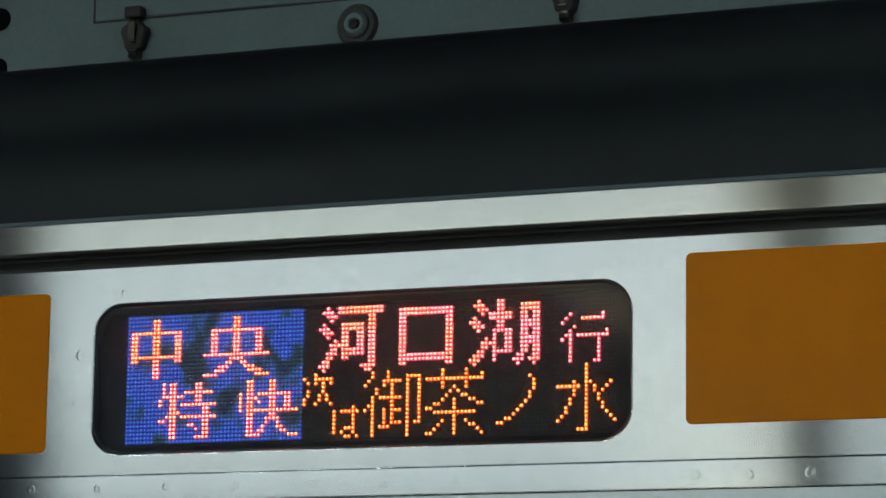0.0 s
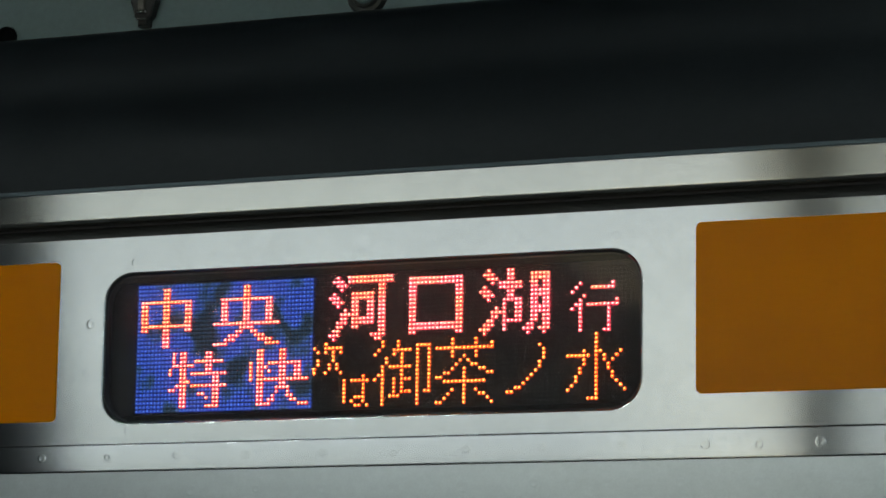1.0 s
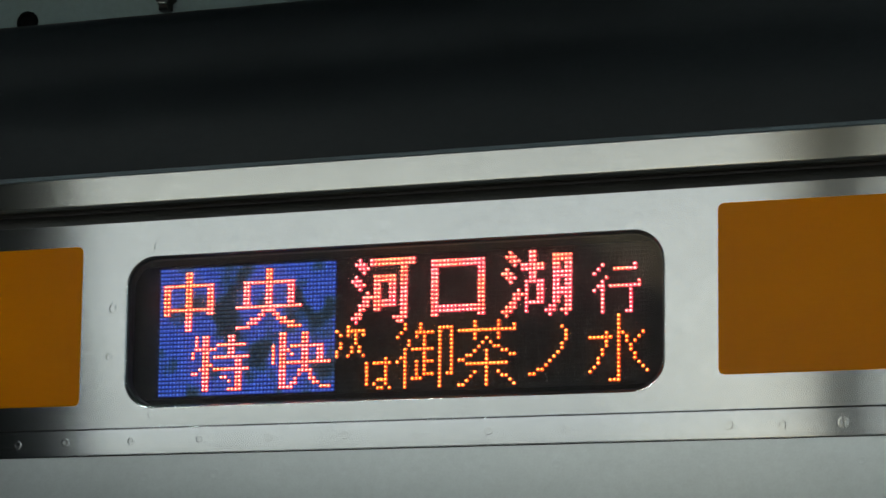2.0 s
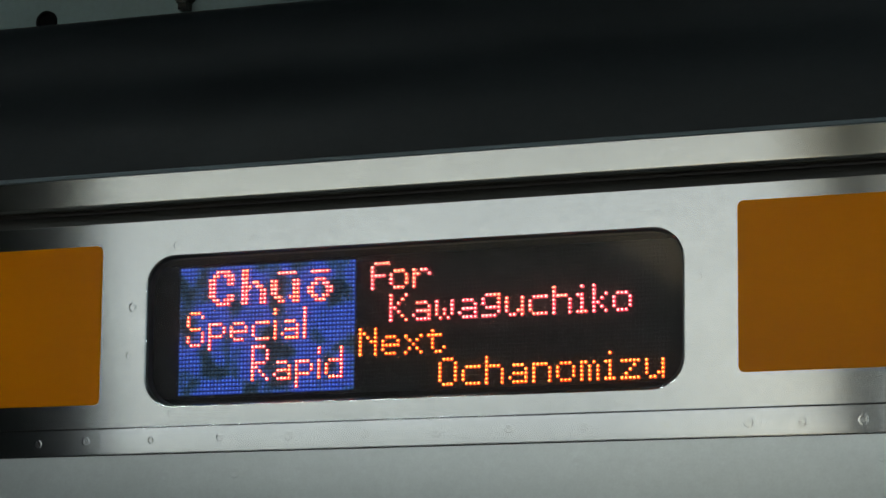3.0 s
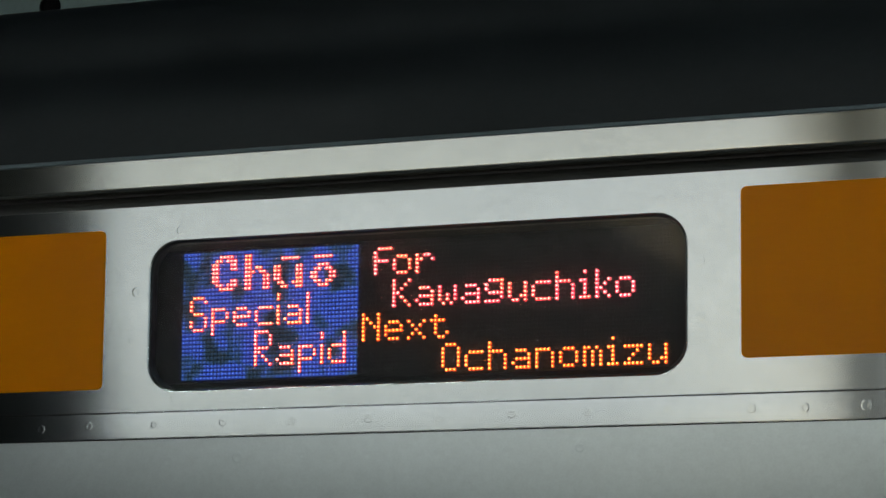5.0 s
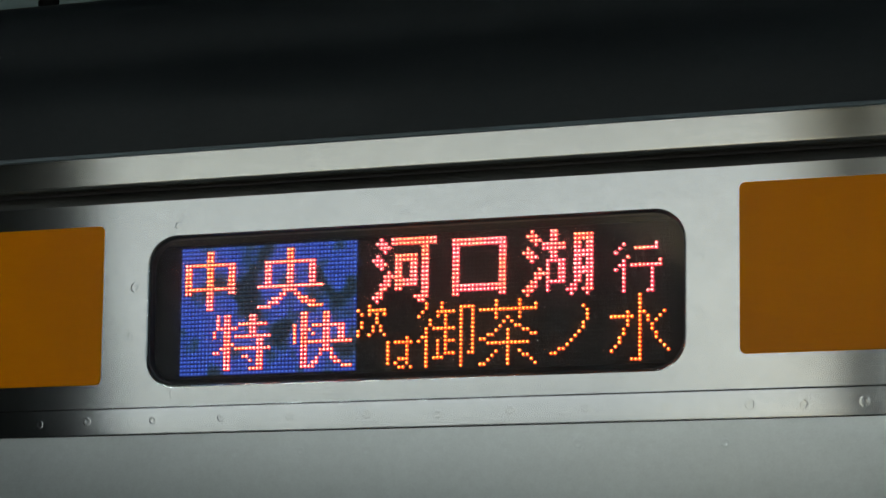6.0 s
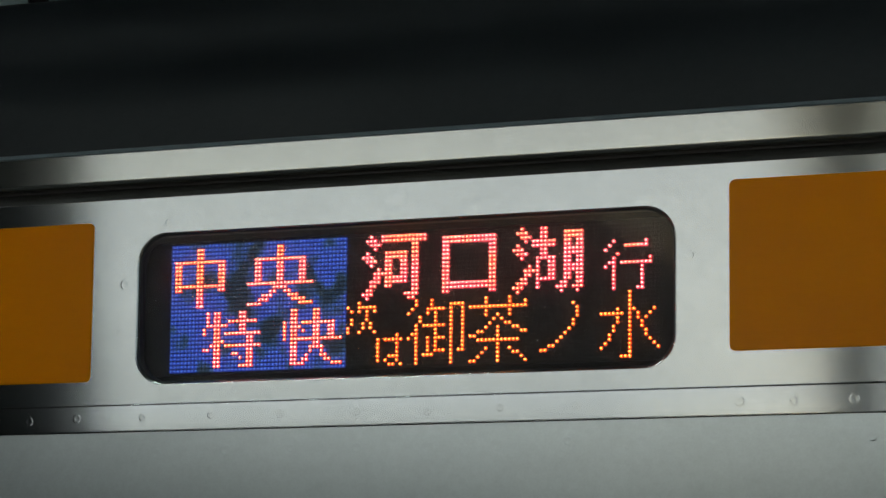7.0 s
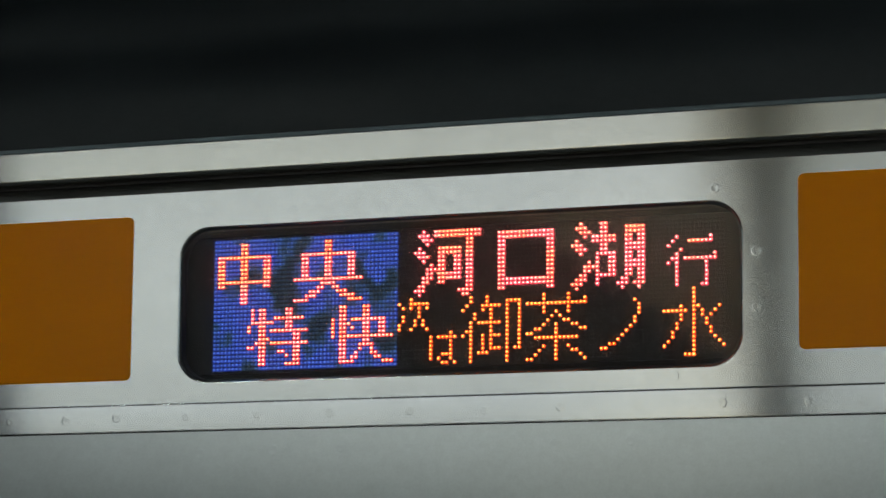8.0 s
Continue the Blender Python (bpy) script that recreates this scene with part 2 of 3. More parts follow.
setting("wall_far", box(X0 - 4, X1 + 4, 5.0, 5.2, -1.0995, 4.7), WALL_PAINT, "grey wall beyond the track", "wall")


def back_wall():
    """Wall added behind the platform for reflections; its top slopes down to a column."""
    top = [(X0 - 4, 2.46), (-2.34, 2.46), (-1.30, 1.74), (-1.20, 1.74)]
    bm = bmesh.new()
    rows = [[bm.verts.new((x, y, z)) for x, z in top + [(-1.20, 0.001), (X0 - 4, 0.001)]] for y in (-7.35, -7.2)]
    bridge(bm, *rows)
    for row in rows:
        bm.faces.new(row)
    return bm


setting("wall_back", back_wall(), WALL_PAINT, "plain grey wall added behind the platform to shape reflections", "wall")
# unseen dark wall, added to darken the steel's reflections on the right
setting("wall_added_right", box(-1.19, X1 + 4, -7.35, -7.2, 0.001, 2.45), ADDED_DARK, "unseen dark grey wall added to darken the reflections on the right", "wall")
# dark block added to give the steel its dark reflection on the left
setting("wall_added_left", box(-9.5, -4.52, -7.19, -6.62, 0.001, 2.80, bm=box(-9.5, -4.66, -7.19, -6.6, 2.801, 4.345)), DARK_PAINT, "dark wall added on the platform for the dark reflection on the left", "wall")

# hanging panel added to dim what the cornice reflects right of the column
setting("wall_added_upper", box(-1.36, 6.0, -7.33, -7.25, 3.6, 4.345), ADDED_PANEL, "beige-grey panel added under the canopy to darken the cornice's reflection", "wall")


def column(x, width, y=-7.05):
    bm = box(x, x + width, y - 0.12, y + 0.12, 0.001, 4.345, 0.015)
    box(x - 0.04, x + width + 0.04, y - 0.14, y + 0.14, 0.001, 0.12, 0.01, bm)
    # a bracket that widens towards the canopy
    side = [(x - 0.01, 3.25), (x + width + 0.01, 3.25), (x + width + 0.24, 3.75), (x + width + 0.24, 4.3445), (x - 0.24, 4.3445), (x - 0.24, 3.75)]
    rows = [[bm.verts.new((px, py, pz)) for px, pz in side] for py in (y - 0.13, y + 0.13)]
    bridge(bm, *rows)
    for row in rows:
        bm.faces.new(row)
    return tagged(part("canopy_column", bm, COLUMN_PAINT), "grey painted steel canopy column standing on the platform", "column", "canopy columns")


for x in (-1.29, 3.4, 8.2):
    column(x + 0.02, 0.125)


def fill_lamp(x, y):
    """Added fill light under the canopy: batten housing, two end caps, a bare tube."""
    lamp = tagged(part("fill_lamp", box(x - 0.62, x + 0.62, y - 0.06, y + 0.06, 4.27, 4.345, 0.01), LAMP_WHITE), "unseen white fluorescent batten added as fill light under the canopy", "lamp", "platform lamps")
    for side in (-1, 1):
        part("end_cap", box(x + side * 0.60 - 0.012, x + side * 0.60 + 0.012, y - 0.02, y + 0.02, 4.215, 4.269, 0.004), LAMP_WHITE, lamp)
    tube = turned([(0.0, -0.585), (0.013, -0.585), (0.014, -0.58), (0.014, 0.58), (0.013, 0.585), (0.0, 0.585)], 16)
    part("tube", merge(bmesh.new(), tube, pose(x, y, 4.238, 0, 0, 90)), TUBE, lamp, "glowing tube of the added fill light")


# row of unseen lamps, added to brighten the train's side
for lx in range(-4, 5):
    fill_lamp(lx * 2.4 + 0.6, -2.6)

# ---- the train ----
train = tagged(new("train_car"), "stainless commuter train car with orange band and lit side sign", "train")
TX0, TX1 = -10.0, 9.5
OPEN = rounded(-0.4290, 0.4150, SIGN_Z - 0.1142, SIGN_Z + 0.1130, 0.047, 12)


def sign_panel():
    """The panel above the windows, with the rounded opening of the sign and its rolled edge."""
    z0, z1 = SIGN_Z - 0.1415, SIGN_Z + 0.166
    bm = bmesh.new()
    outer = loop(bm, [(TX1, z1), (TX0, z1), (TX0, z0), (TX1, z0)], 0.0)
    inner = loop(bm, OPEN, 0.0)
    edges = [bm.edges.new((a[i], a[(i + 1) % len(a)])) for a in (outer, inner) for i in range(len(a))]
    bmesh.ops.triangle_fill(bm, edges=edges, use_beauty=False)
    cx, cz = -0.007, SIGN_Z - 0.0006

    def shrunk(d):
        return [(cx + (x - cx) * (0.4220 - d) / 0.4220, cz + (z - cz) * (0.1136 - d) / 0.1136) for x, z in OPEN]

    last = inner
    for y, d in ((0.0002, 0.0006), (0.0007, 0.0018), (0.0016, 0.0025), (0.0050, 0.0027)):
        nxt = loop(bm, shrunk(d), y)
        bridge(bm, last, nxt)
        last = nxt
    back = loop(bm, [(TX1, z1), (TX0, z1), (TX0, z0), (TX1, z0)], 0.0035)
    bridge(bm, outer, back)
    return part("sign_panel", bm, STEEL, train, "brushed stainless panel with spot-weld marks")


panel = sign_panel()

# cornice above the panel: a hollow gutter, its shade painted dark, a flat strip and the sealed edge of the roof
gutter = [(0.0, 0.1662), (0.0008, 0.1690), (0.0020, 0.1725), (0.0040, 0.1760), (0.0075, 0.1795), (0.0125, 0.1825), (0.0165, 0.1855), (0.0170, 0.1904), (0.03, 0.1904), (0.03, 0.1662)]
part("gutter", extrude_profile([(y, SIGN_Z + z) for y, z in gutter], TX0, TX1), GUTTER_SHADE, train, "hollow rain gutter with its shade painted dark", True)
strip = [(0.0170, 0.1906), (0.0045, 0.1905)] + [(0.0045 - 0.0060 * math.sin(radians(a)), 0.1970 - 0.0065 * math.cos(radians(a))) for a in range(8, 91, 8)] + [(-0.0015, 0.1980), (-0.0015, 0.2371), (0.03, 0.2371), (0.03, 0.1906)]
part("cornice", extrude_profile([(y, SIGN_Z + z) for y, z in strip], TX0, TX1), STEEL_UPPER, train, "flat stainless strip under the roof edge", True)
lip = [(-0.003, 0.2374), (-0.0045, 0.2385), (-0.004, 0.2425), (-0.001, 0.2445), (0.03, 0.2445), (0.03, 0.2374)]
part("roof_edge", extrude_profile([(y, SIGN_Z + z) for y, z in lip], TX0, TX1), LIP_PAINT, train, "blue-grey sealed lip of the roof")

# the shoulder leans in up to a crease, stands up again above it and then rolls over
ROOF = [(0.0, 0.2447), (0.003, 0.275), (0.009, 0.305), (0.019, 0.335), (0.032, 0.363), (0.044, 0.384), (0.054, 0.400), (0.061, 0.425), (0.072, 0.455), (0.087, 0.485), (0.109, 0.508), (0.137, 0.520), (0.17, 0.528), (0.25, 0.545), (0.36, 0.56), (0.6, 0.585), (1.0, 0.605), (1.475, 0.612)]
both = ROOF + [(2.95 - y, z) for y, z in ROOF[-2::-1]]
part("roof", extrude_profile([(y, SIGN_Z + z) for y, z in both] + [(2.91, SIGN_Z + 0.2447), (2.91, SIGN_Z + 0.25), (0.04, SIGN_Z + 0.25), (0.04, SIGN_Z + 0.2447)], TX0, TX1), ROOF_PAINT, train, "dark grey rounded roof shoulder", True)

# folded strip below the sign panel and the dull wall under it
fold = [(0.02, -0.14152), (0.0, -0.14152)]
fold += [(-0.00027 * (1 - math.cos(radians(a))), -0.14152 - 0.0034 * a / 180) for a in range(20, 181, 20)]
fold += [(-0.00054, -0.1800), (-0.00054, -0.1823), (-0.0004, -0.1830), (-0.0001, -0.1834), (0.0004, -0.1836), (0.02, -0.1836)]
band = part("weld_strip", extrude_profile([(y, SIGN_Z + z) for y, z in fold], TX0, TX1), STEEL, train, "folded stainless strip with a row of spot welds", True)
# the lower wall bows slightly inwards below its seam
bow = [(0.0006 + 0.12 * d * d, SIGN_Z - 0.1839 - d) for d in (0.0, 0.015, 0.03, 0.045, 0.06, 0.075, 0.09, 0.105, 0.12)]
bow += [(bow[-1][0] + 0.002, SIGN_Z - 0.5), (bow[-1][0] + 0.002, 0.15), (0.04, 0.15), (0.04, SIGN_Z - 0.1839)]
lower = part("lower_wall", extrude_profile(bow, TX0, TX1), STEEL_DULL, train, "plain dull stainless lower side wall", True)
part("side_wall", box(TX0, TX1, 2.93, 2.95, 0.15, SIGN_Z + 0.2445), STEEL_DULL, train, "plain stainless wall on the far side")
part("end_wall", box(TX0 + 0.001, TX0 + 0.05, 0.03, 2.93, 0.15, SIGN_Z + 0.244), STEEL_DULL, train)
part("end_wall", box(TX1 - 0.05, TX1 - 0.001, 0.03, 2.93, 0.15, SIGN_Z + 0.244), STEEL_DULL, train)
part("floor_pan", box(TX0, TX1, 0.006, 2.95, -0.05, 0.149), DARK_PAINT, train, "dark underframe of the car")
for bx in (-7.0, 6.5):
    bm = box(bx - 1.3, bx + 1.3, 0.5, 2.45, -0.75, -0.055, 0.03)
    bogie = part("bogie", bm, DARK_PAINT, train, "dark steel bogie under the car")
    for wx in (-1.05, 1.05):
        wheel = turned([(0, -0.07), (0.40, -0.07), (0.43, -0.05), (0.43, 0.05), (0.46, 0.06), (0.46, 0.08), (0, 0.08)], 32)
        for wy in (0.95, 2.0):
            part("wheel", merge(bmesh.new(), wheel.copy(), pose(bx + wx, wy, -0.64)), DARK_PAINT, bogie, smooth=False)
        wheel.free()


# orange bands
def film(x0, x1, z0, z1):
    return plate(rounded(x0, x1, SIGN_Z + z0, SIGN_Z + z1, 0.009, 6), [(-0.0014, 0.0006), (-0.0010, 0.0), (0.0012, 0.0)])


part("orange_band", film(TX0 + 0.5, -0.504, -0.107, 0.133), ORANGE, train, "orange film band ending beside the sign")
part("orange_band", film(0.4915, TX1 - 0.5, -0.0945, 0.1425), ORANGE, train, "orange film band ending beside the sign")

# spot welds: shallow round marks with a soft raised ring
weld = bpy.data.meshes.new("spot_weld")
bm = turned([(0.0, -0.00004), (0.0035, -0.00006), (0.0055, -0.00012), (0.0070, -0.00017), (0.0080, -0.00016), (0.0092, -0.00008), (0.0105, 0.00005)], 32)
bmesh.ops.recalc_face_normals(bm, faces=bm.faces)
bm.to_mesh(weld)
bm.free()
for p in weld.polygons:
    p.use_smooth = True
weld.materials.append(STEEL)
weld_dull = weld.copy()
weld_dull.materials[0] = STEEL_DULL


def spot_welds(parent, mesh, y, xs, z, size=1.0, wander=0.003, deep=0.4, lean=0.0):
    for x in xs:
        ob = new("spot_weld", mesh)
        ob.parent = parent
        s = size * random.uniform(0.75, 1.15)
        ob.matrix_basis = pose(x, y, SIGN_Z + z + random.uniform(-wander, wander), lean, 0, 0) @ Matrix.Diagonal((s, deep * random.uniform(0.5, 1.2), s, 1))


spot_welds(band, weld, -0.0006, (-0.81, -0.70, -0.607, -0.5244, -0.4133, -0.30, -0.188, -0.066, 0.045, 0.155, 0.268, 0.385, 0.505, 0.5797, 0.6651, 0.757, 0.85, 0.93), -0.163, 0.66, 0.002, 0.30)
spot_welds(panel, weld, -0.0001, (-0.38, -0.261, -0.127, -0.01, 0.115, 0.215, 0.318), -0.126, 0.72, 0.003, 0.24)
spot_welds(panel, weld, -0.0001, (-0.378, -0.25, -0.123, -0.01, 0.117, 0.237, 0.376), 0.126, 0.72, 0.003, 0.24)
spot_welds(panel, weld, -0.0001, (-0.449, 0.433), 0.040, 0.72, 0.003, 0.25)
spot_welds(panel, weld, -0.0001, (-0.454, 0.433), -0.037, 0.72, 0.003, 0.25)
spot_welds(lower, weld_dull, 0.00064, (-0.50, -0.39, -0.275, -0.17, -0.065, 0.045, 0.15, 0.257, 0.365, 0.47, 0.58, 0.689, 0.79), -0.213, 0.78, 0.003, 0.55, 0.4)

# sign: gasket, glass, and the two-sided board of diodes that turns over
PITCH, DEEP, AXIS = 0.006, 0.025, 0.58
bm = bmesh.new()
cx, cz = -0.007, SIGN_Z - 0.0006


def ring(dx, y):
    return loop(bm, [(cx + (x - cx) * (0.4220 - dx) / 0.4220, cz + (z - cz) * (0.1136 - dx) / 0.1136) for x, z in OPEN], y)


loops = [ring(0.0028, 0.0042), ring(0.0042, 0.0036), ring(0.0050, 0.0042), ring(0.0050, 0.0190), ring(0.0028, 0.0190)]
for a, b in zip(loops, loops[1:] + loops[:1]):
    bridge(bm, a, b)
part("sign_gasket", bm, GASKET, train, "black rubber gasket round the sign", True)
pane = part("sign_glass", plate([(cx + (x - cx) * 0.989, cz + (z - cz) * 0.96) for x, z in OPEN], [(-0.0007, 0.0), (0.0007, 0.0)]), GLASS, train, "clear flat sign window leaning forward slightly")
# tilted so that the pane reflects the added wall and its sloped top
pane.data.transform(Matrix.Translation((0, 0.0118, SIGN_Z)) @ pose(0, 0, 0, 4.0, 0, 0) @ Matrix.Translation((0, 0, -SIGN_Z)))
pane.visible_shadow = False

board = part("display_board", box(-0.46, 0.46, -AXIS + DEEP, AXIS - DEEP, -0.1000, 0.1000), BOARD_BLACK, train, "black two-sided diode display board")
board.matrix_basis = pose(0, AXIS, SIGN_Z)

# ---- dot patterns: letter, first column, first row, rows of dots ----
JAPANESE_BLUE = [
    ("中", 1, 1, "......## ......## ......## ############## ##....##....## ##....##....## ##....##....## ##....##....## ##....##....## ############## ##....##....## ......## ......## ......## ......##"),
    ("央", 21, 1, "........## ........## ........## ..############## ..##....##....## ..##....##....## ..##....##....## ..##....##....## ..##....##....## ################## .......#### ......##..## ....###....### ...###......#### ####..........####"),
    ("特", 9, 17, ".#.##.....## .#.##.....## .#.##..######## .######...## #..##.....## #..##.########## ...##.......## ...###......## ..###.########## ##.##.......## ...##...##..## ...##.....#.## ...##.......## ...##.....####"),
    ("快", 31, 17, "..##....## ..##....## ..##....## #.##.######### #.###...##..## #.##.#..##..## #.##....##..## #.############## ..##....## ..##...#### ..##...#..# ..##..#...## ..##.##....## ..####.......###"),
]
JAPANESE_RED = [
    ("河", 52, 0, "..#..############ .###.############ ..###........## ...#.........## .#....######.## ###...######.## .###..##..##.## ..#...##..##.## ....#.##..##.## ...#####..##.## ...##.######.## ..###.######.## ..##..##.....## .##..........## ###........#### .#..........##"),
    ("口", 73, 1, "############## ############## ##..........## ##..........## ##..........## ##..........## ##..........## ##..........## ##..........## ##..........## ##..........## ############## ############## ##..........##"),
    ("湖", 91, 0, "..#....## .###...##....##### ..###..##....##### ...#.######..##.## .#...######..##.## ###....##....##### .###...##....##### ..#...#####..##.## ......#..##..##.## ....#.#..##..##### ...####..##..##### ...##.#..##..##.## ..##..#####..##.## .###..#.....##..## ###...#....###.### .#..........#...#"),
    ("行", 114, 4, "..#.......# .#...###### # ...# ..#........# .##.######## #.#......# ..#......# ..#......# ..#......# ..#......# ..#.....##"),
]
JAPANESE_ORANGE = [
    ("次", 48, 16, "...# #..##### .#.#.#.# .....# .#...# .#..#.# #...#.# #..#...#"),
    ("は", 56, 24, ".....# #.##### #....# #....# #....# #..### #.#..# ...##.#"),
    ("御", 64, 16, "..#...# ..#...#....#### .#...#####.#..# #....#.#...#..# ...#...#...#..# ...#...#...#..# ..#.######.#..# ..#....#...#..# .##....#...#..# #.#..#.###.#..# ..#..#.#...#..# ..#..#.#...#..# ..#..#.###.#.## ..#.###....# ..#........# ..#........#"),
    ("茶", 80, 16, "....#.....# ....#.....#...# ############### ....#.....# ....#..#..# ......#.# .....#...## ....#..#...## ..##...#.....## ##.....# ..########### .......# ....#..#..# ...#...#...## ..#....#.....# ##.....#......#"),
    ("ノ", 98, 18, "........# .........# .........# .........# ........# ........# .......# ......# .....# ....# ..## ##"),
    ("水", 113, 16, ".......# .......# .......# .......# ....#..##....# ######.#.#..# ....#..#.#.# ....#..#..# ...#...#..# ...#...#...# ..#....#...# ..#....#....# .#.....#.....# #......#......# .......# .....###"),
]
ENGLISH_BOLD = [
    ("C", 8, 1, "..#### .##.### ##...## ##...## ## ## ##...## .##.### ..####"),
    ("h", 17, 1, "## ## ## ##.## ###.## ##...## ##...## ##...## ##...##"),
    ("ū", 25, 2, "..##### . ##....## ##....## ##....## ##....## .##..### ..##..##"),
    ("ō", 35, 2, ".##### . ..### .##.## ##...## ##...## .##.## ..###"),
    ("S", 2, 11, ".### #...# # # .### ....# #...# #...# .###"),
    ("R", 20, 20, "#### #...# #...# #...# #### ## #.# #..# #...#"),
]
SMALL = {
    "a": ".###. ....# .#### #...# .####",
    "c": ".#### #.... #.... #.... .####",
    "e": ".###. #...# ##### #.... .###.",
    "o": ".###. #...# #...# #...# .###.",
    "u": "#...# #...# #...# #..## .##.#",
    "w": "#...# #...# #.#.# #.#.# .#.#.",
    "n": "####. #...# #...# #...# #...#",
    "m": "##.#. #.#.# #.#.# #.#.# #.#.#",
    "z": "##### ...#. ..#.. .#... #####",
    "x": "#...# .#.#. ..#.. .#.#. #...#",
    "k": "#... #... #..# #.#. ##.. #.#. #..#",
    "h": "#.... #.... ####. #...# #...# #...# #...#",
    "i": ".#. ... ##. .#. .#. .#. ###",
    "g": ".#### #...# #...# .#### ....# ####.",
    "p": "####. #...# #...# ####. #.... #.... #....",
    "d": "....# ....# ....# .#### #...# #...# #...# .####",
    "l": "# # # # # # # #",
    "I": "# # . # # # # #",
    "t": ".#... #### .#... .#... .#..# ..##.",
    "r": "#.##. ##..# #.... #.... #....",
    "F": ".#### #.... #.... ####. #.... #.... #....",
    "K": "#...# #..#. #.#.. ##... #.#.. #..#. #...#",
    "N": "#...# ##..# #.#.# #..## #...# #...# #...#",
    "O": ".###. #...# #...# #...# #...# #...# .###.",
}


def cells(letter, column, row, dots):
    return {(column + c, row + r) for r, line in enumerate(dots.split()) for c, mark in enumerate(line) if mark == "#"}


def written(text, column, row, gaps):
    """Small letters with the given first columns; row is that of the last line of dots of an x-high letter."""
    out = []
    for letter, c in zip(text, gaps):
        lines = SMALL[letter].split()
        top = row - len(lines) + 1 + (2 if letter == "p" else 0)
        out.append((letter, column + c, top, SMALL[letter]))
    return out


def diodes(name, spots, mats, face, label="", core=0.00115, radius=0.0028, raised=0.0012, square=None):
    """A mesh of small round lenses at the given cells of the board's face (1 front, -1 back)."""
    verts, faces = [], []
    for c, r in sorted(spots):
        x, z = (c + 0.5 - 64) * PITCH, (16 - r - 0.5) * PITCH
        y = -(AXIS - DEEP)
        base = len(verts)
        verts.append((x, y - raised, z))
        for size, proud in ((core, raised * 0.8), (radius, 0.0003)):
            for i in range(8):
                a = math.pi / 4 * (i + 0.5)
                dx, dz = size * math.cos(a), size * math.sin(a)
                if square and size == radius:
                    dx, dz = max(-square[0], min(square[0], 1.5 * dx)), max(-square[1], min(square[1], 1.5 * dz))
                elif size == core:
                    dx, dz = dx - 0.0004, dz + 0.0003
                verts.append((x + dx, y - proud, z + dz))
        faces += [(base, base + 1 + i, base + 1 + (i + 1) % 8) for i in range(8)]
        faces += [(base + 1 + i, base + 9 + i, base + 9 + (i + 1) % 8, base + 1 + (i + 1) % 8) for i in range(8)]
    if face < 0:
        verts = [(x, -y, -z) for x, y, z in verts]
    me = bpy.data.meshes.new(name)
    me.from_pydata(verts, [], faces)
    for mat in mats:
        me.materials.append(mat)
    for i, p in enumerate(me.polygons):
        p.material_index = i % 16 // 8
    ob = new(name, me)
    ob.parent = board
    return tagged(ob, label)


BLUE_FIELD = {(c, r) for c in range(48) for r in range(32)}
ALL = {(c, r) for c in range(48, 128) for r in range(32)}


def message(face, groups):
    lit = set()
    for glyphs, mat, label in groups:
        for glyph in glyphs:
            spots = cells(*glyph)
            lit |= spots
            diodes("lit_character", spots, mat, face, label)
    tagged(diodes("blue_field", BLUE_FIELD - lit, BLUE_LIT, face, "field of lit blue diodes", 0.0012, 0.0028, 0.0008, (0.00296, 0.0026)), kind="stuff")
    tagged(diodes("unlit_diodes", ALL - lit, (UNLIT, UNLIT), face, "unlit dark diodes", 0.0010, 0.0020, 0.0008), kind="stuff")


message(1, [
    (JAPANESE_BLUE, RED_ON_BLUE, "red lit character on blue"),
    (JAPANESE_RED, RED_PINK, "pink-red lit character"),
    (JAPANESE_ORANGE, ORANGE_LIT, "orange lit character"),
])
message(-1, [
    (ENGLISH_BOLD, RED_ON_BLUE, "red lit letter on blue"),
    (written("pecIal", 0, 18, (8, 14, 20, 26, 28, 34)) + written("apId", 0, 28, (26, 32, 38, 40)), RED_ON_BLUE, "red lit letter on blue"),
    (written("For", 0, 7, (52, 57, 63)) + written("Kawaguchiko", 0, 15, (57, 63, 69, 75, 81, 87, 93, 99, 105, 109, 114)), RED_PINK, "pink-red lit letter"),
    (written("Next", 0, 23, (49, 55, 61, 67)) + written("Ochanomizu", 0, 31, (70, 76, 82, 88, 94, 100, 106, 112, 116, 122)), ORANGE_LIT, "orange lit letter"),
])

# ---- cooling unit on the roof ----
UY = 0.60
unit = part("cooling_unit", box(-1.9, 1.7, UY, 2.95 - UY, SIGN_Z + 0.588, SIGN_Z + 1.02, 0.03), UNIT_PAINT, train, "pale grey cooling unit with latches on the roof")
# the cover's lower edge: a panel set proud, leaving a dark seam
part("unit_cover", box(-0.779, 1.62, UY - 0.003, UY + 0.01, SIGN_Z + 0.7225, SIGN_Z + 0.99, 0.002), UNIT_PAINT, unit, "pale grey hinged side cover")
part("cover_seam", box(-0.783, 1.62, UY - 0.0015, UY + 0.006, SIGN_Z + 0.7190, SIGN_Z + 0.7222), RUBBER, unit)
part("cover_seam", box(-0.783, -0.7795, UY - 0.0015, UY + 0.006, SIGN_Z + 0.7225, SIGN_Z + 0.99), RUBBER, unit)


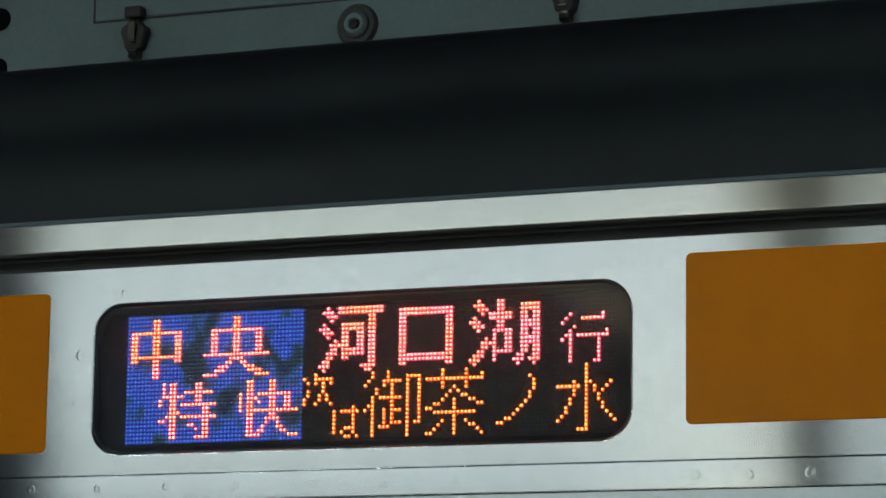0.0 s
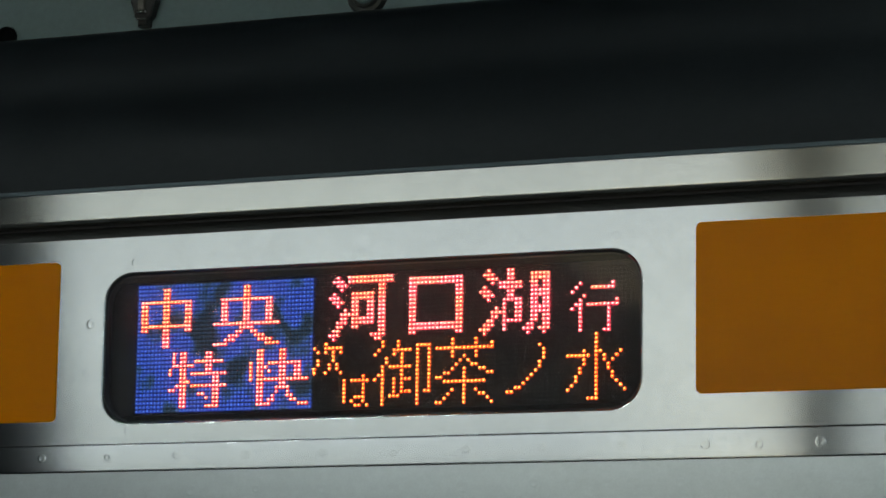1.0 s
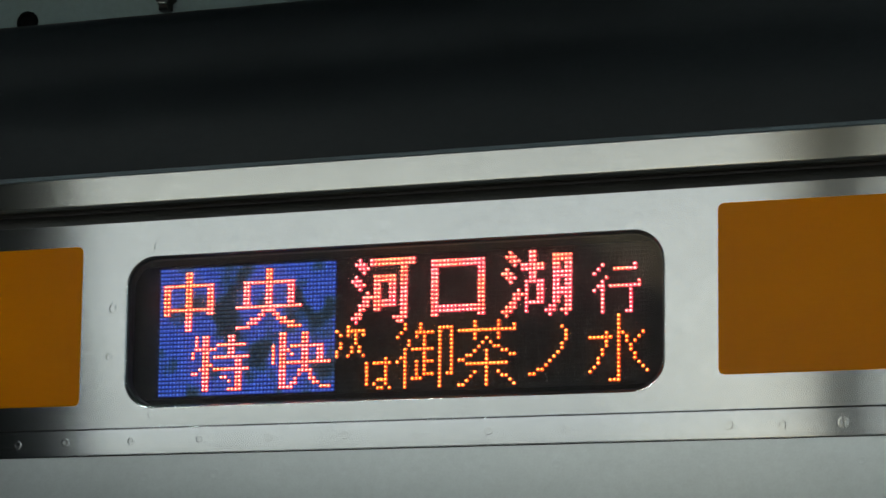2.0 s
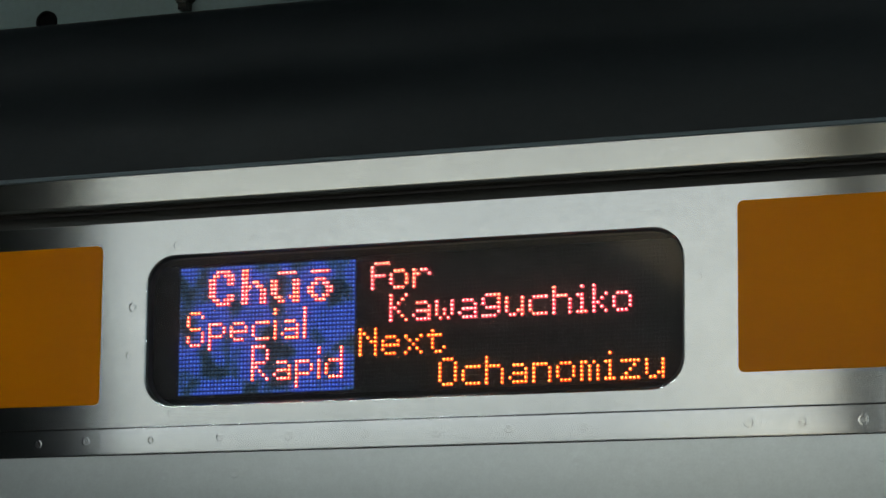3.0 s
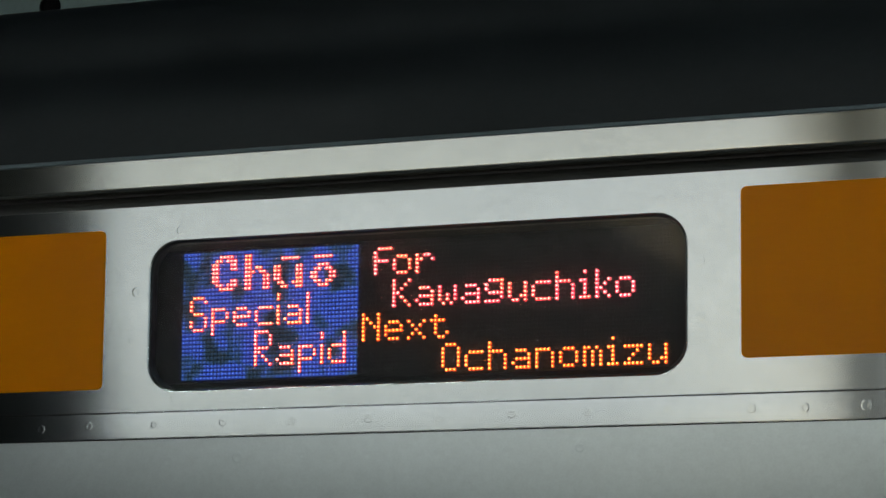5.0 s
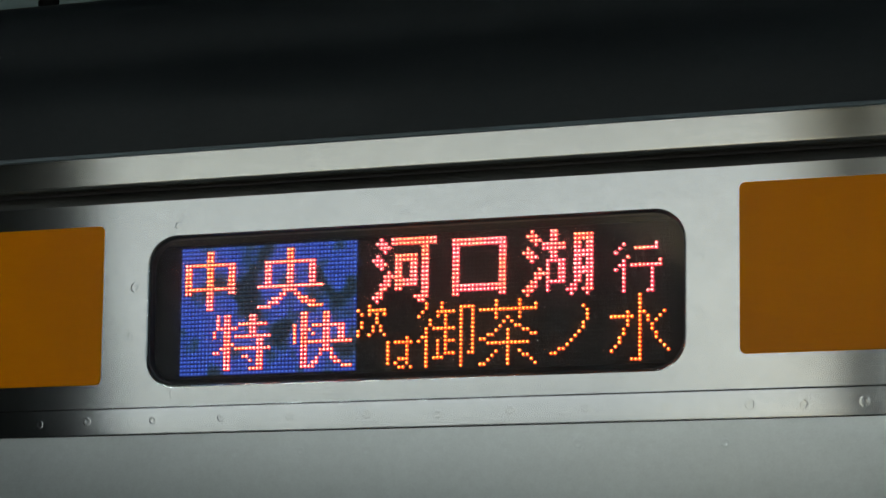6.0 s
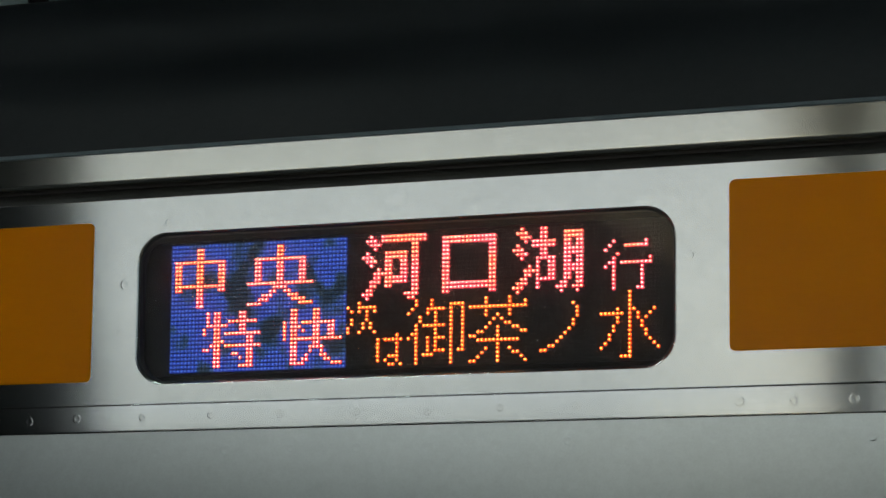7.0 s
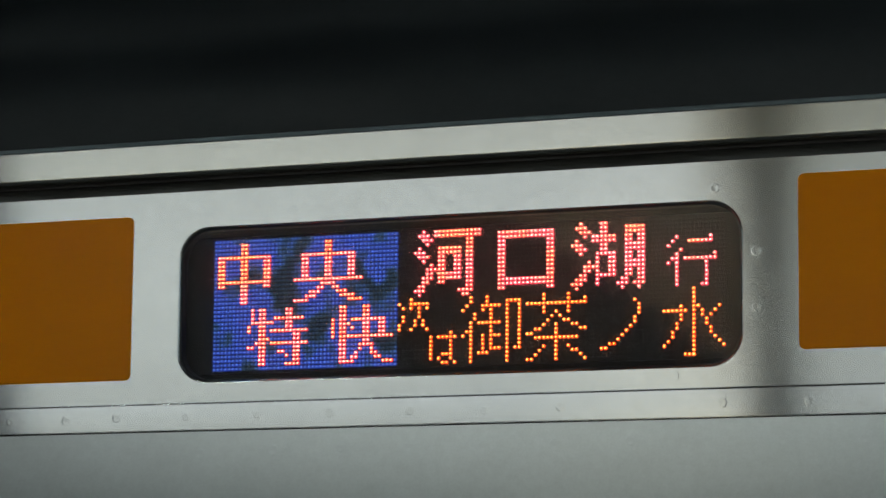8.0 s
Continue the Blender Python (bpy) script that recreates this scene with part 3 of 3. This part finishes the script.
def latch(x):
    y, z = UY - 0.008, SIGN_Z + 0.70
    arm = [(0.0075, 0.018), (-0.0075, 0.018), (-0.013, 0.010), (-0.0235, 0.002), (-0.0245, -0.007), (-0.019, -0.022), (-0.0165, -0.034), (-0.0095, -0.040), (-0.0095, -0.052), (0.0095, -0.052), (0.0095, -0.040), (0.0165, -0.034), (0.019, -0.022), (0.0245, -0.007), (0.0235, 0.002), (0.013, 0.010)]
    body = part("latch", plate([(x + dx, z + dz) for dx, dz in arm], [(y - 0.012, 0.004), (y - 0.009, 0.0), (y + 0.008, 0.0)]), LATCH_METAL, unit, "dirty dark draw latch")
    part("latch_head", box(x - 0.0165, x + 0.0165, y - 0.017, y + 0.008, z + 0.0175, z + 0.039, 0.004), LATCH_METAL, body)
    part("latch_lever", box(x - 0.0065, x + 0.0065, y - 0.019, y - 0.0125, z - 0.024, z + 0.010, 0.002), LATCH_WORN, body, "worn brown lever")
    # two hook bars in bright metal paint the glints on the latch
    part("hook_glint", box(x - 0.008, x + 0.008, y - 0.020, y - 0.0125, z - 0.030, z - 0.026, 0.0015), LATCH_GLINT, body, "hook bar in bright metal for a glint")
    part("hook_glint", box(x - 0.008, x + 0.008, y - 0.019, y - 0.0125, z - 0.043, z - 0.039, 0.0015), LATCH_GLINT, body)


latch(-0.694)
latch(0.102)
boss = part("round_boss", merge(bmesh.new(), turned([(0.0, -0.012), (0.009, -0.012), (0.011, -0.004), (0.016, -0.004), (0.019, -0.014), (0.024, -0.015), (0.026, -0.010), (0.033, -0.009), (0.037, -0.004), (0.038, 0.004)], 40), pose(-0.2747, UY, SIGN_Z + 0.674)), BOSS_GREY, unit, "weathered round ring boss", True)
part("boss_plug", merge(bmesh.new(), turned([(0.010, -0.006), (0.011, -0.017), (0.017, -0.019), (0.0195, -0.014), (0.0195, -0.006)], 32), pose(-0.2747, UY, SIGN_Z + 0.674)), UNIT_PAINT, boss, "pale worn ring", True)
part("bolt", merge(bmesh.new(), turned([(0.0, -0.019), (0.0075, -0.018), (0.009, -0.012), (0.009, -0.006)], 6), pose(-0.2747, UY, SIGN_Z + 0.674)), LATCH_METAL, boss)
# flat rimmed discs; the shade inside the holes is painted black
for hx, hz in ((-0.972, 0.743), (-0.975, 0.652)):
    part("vent_hole", merge(bmesh.new(), turned([(0.0, -0.001), (0.014, -0.001), (0.016, -0.006), (0.020, -0.006), (0.021, 0.003)], 28), pose(hx, UY, SIGN_Z + hz)), HOLE_SHADE, unit, "round hole with its dark inside painted on", True)


# ---- motion: the board turns over to the other message and back; the train pulls out ----
def motions():
    def turned_board(angle):
        return pose(0, AXIS, SIGN_Z, angle, 0, 0)

    turn = []
    for t, a in ((2.3, 0), (5.3, 180)):
        turn += [(t, a), (t + 1 / 30, a + 60), (t + 2 / 30, a + 120), (t + 0.1, a + 180)]
    walk(board, [(t, turned_board(a)) for t, a in [(0.0, 0)] + turn + [(8.0, 360)]])
    start, gain = 6.98, 0.400
    rows = [(0.0, 0.0), (6.9, 0.0)] + [(t / 10, 0.5 * gain * (t / 10 - start) ** 2) for t in range(70, 81)]
    walk(train, [(t, pose(x, 0, 0)) for t, x in rows])


motions()
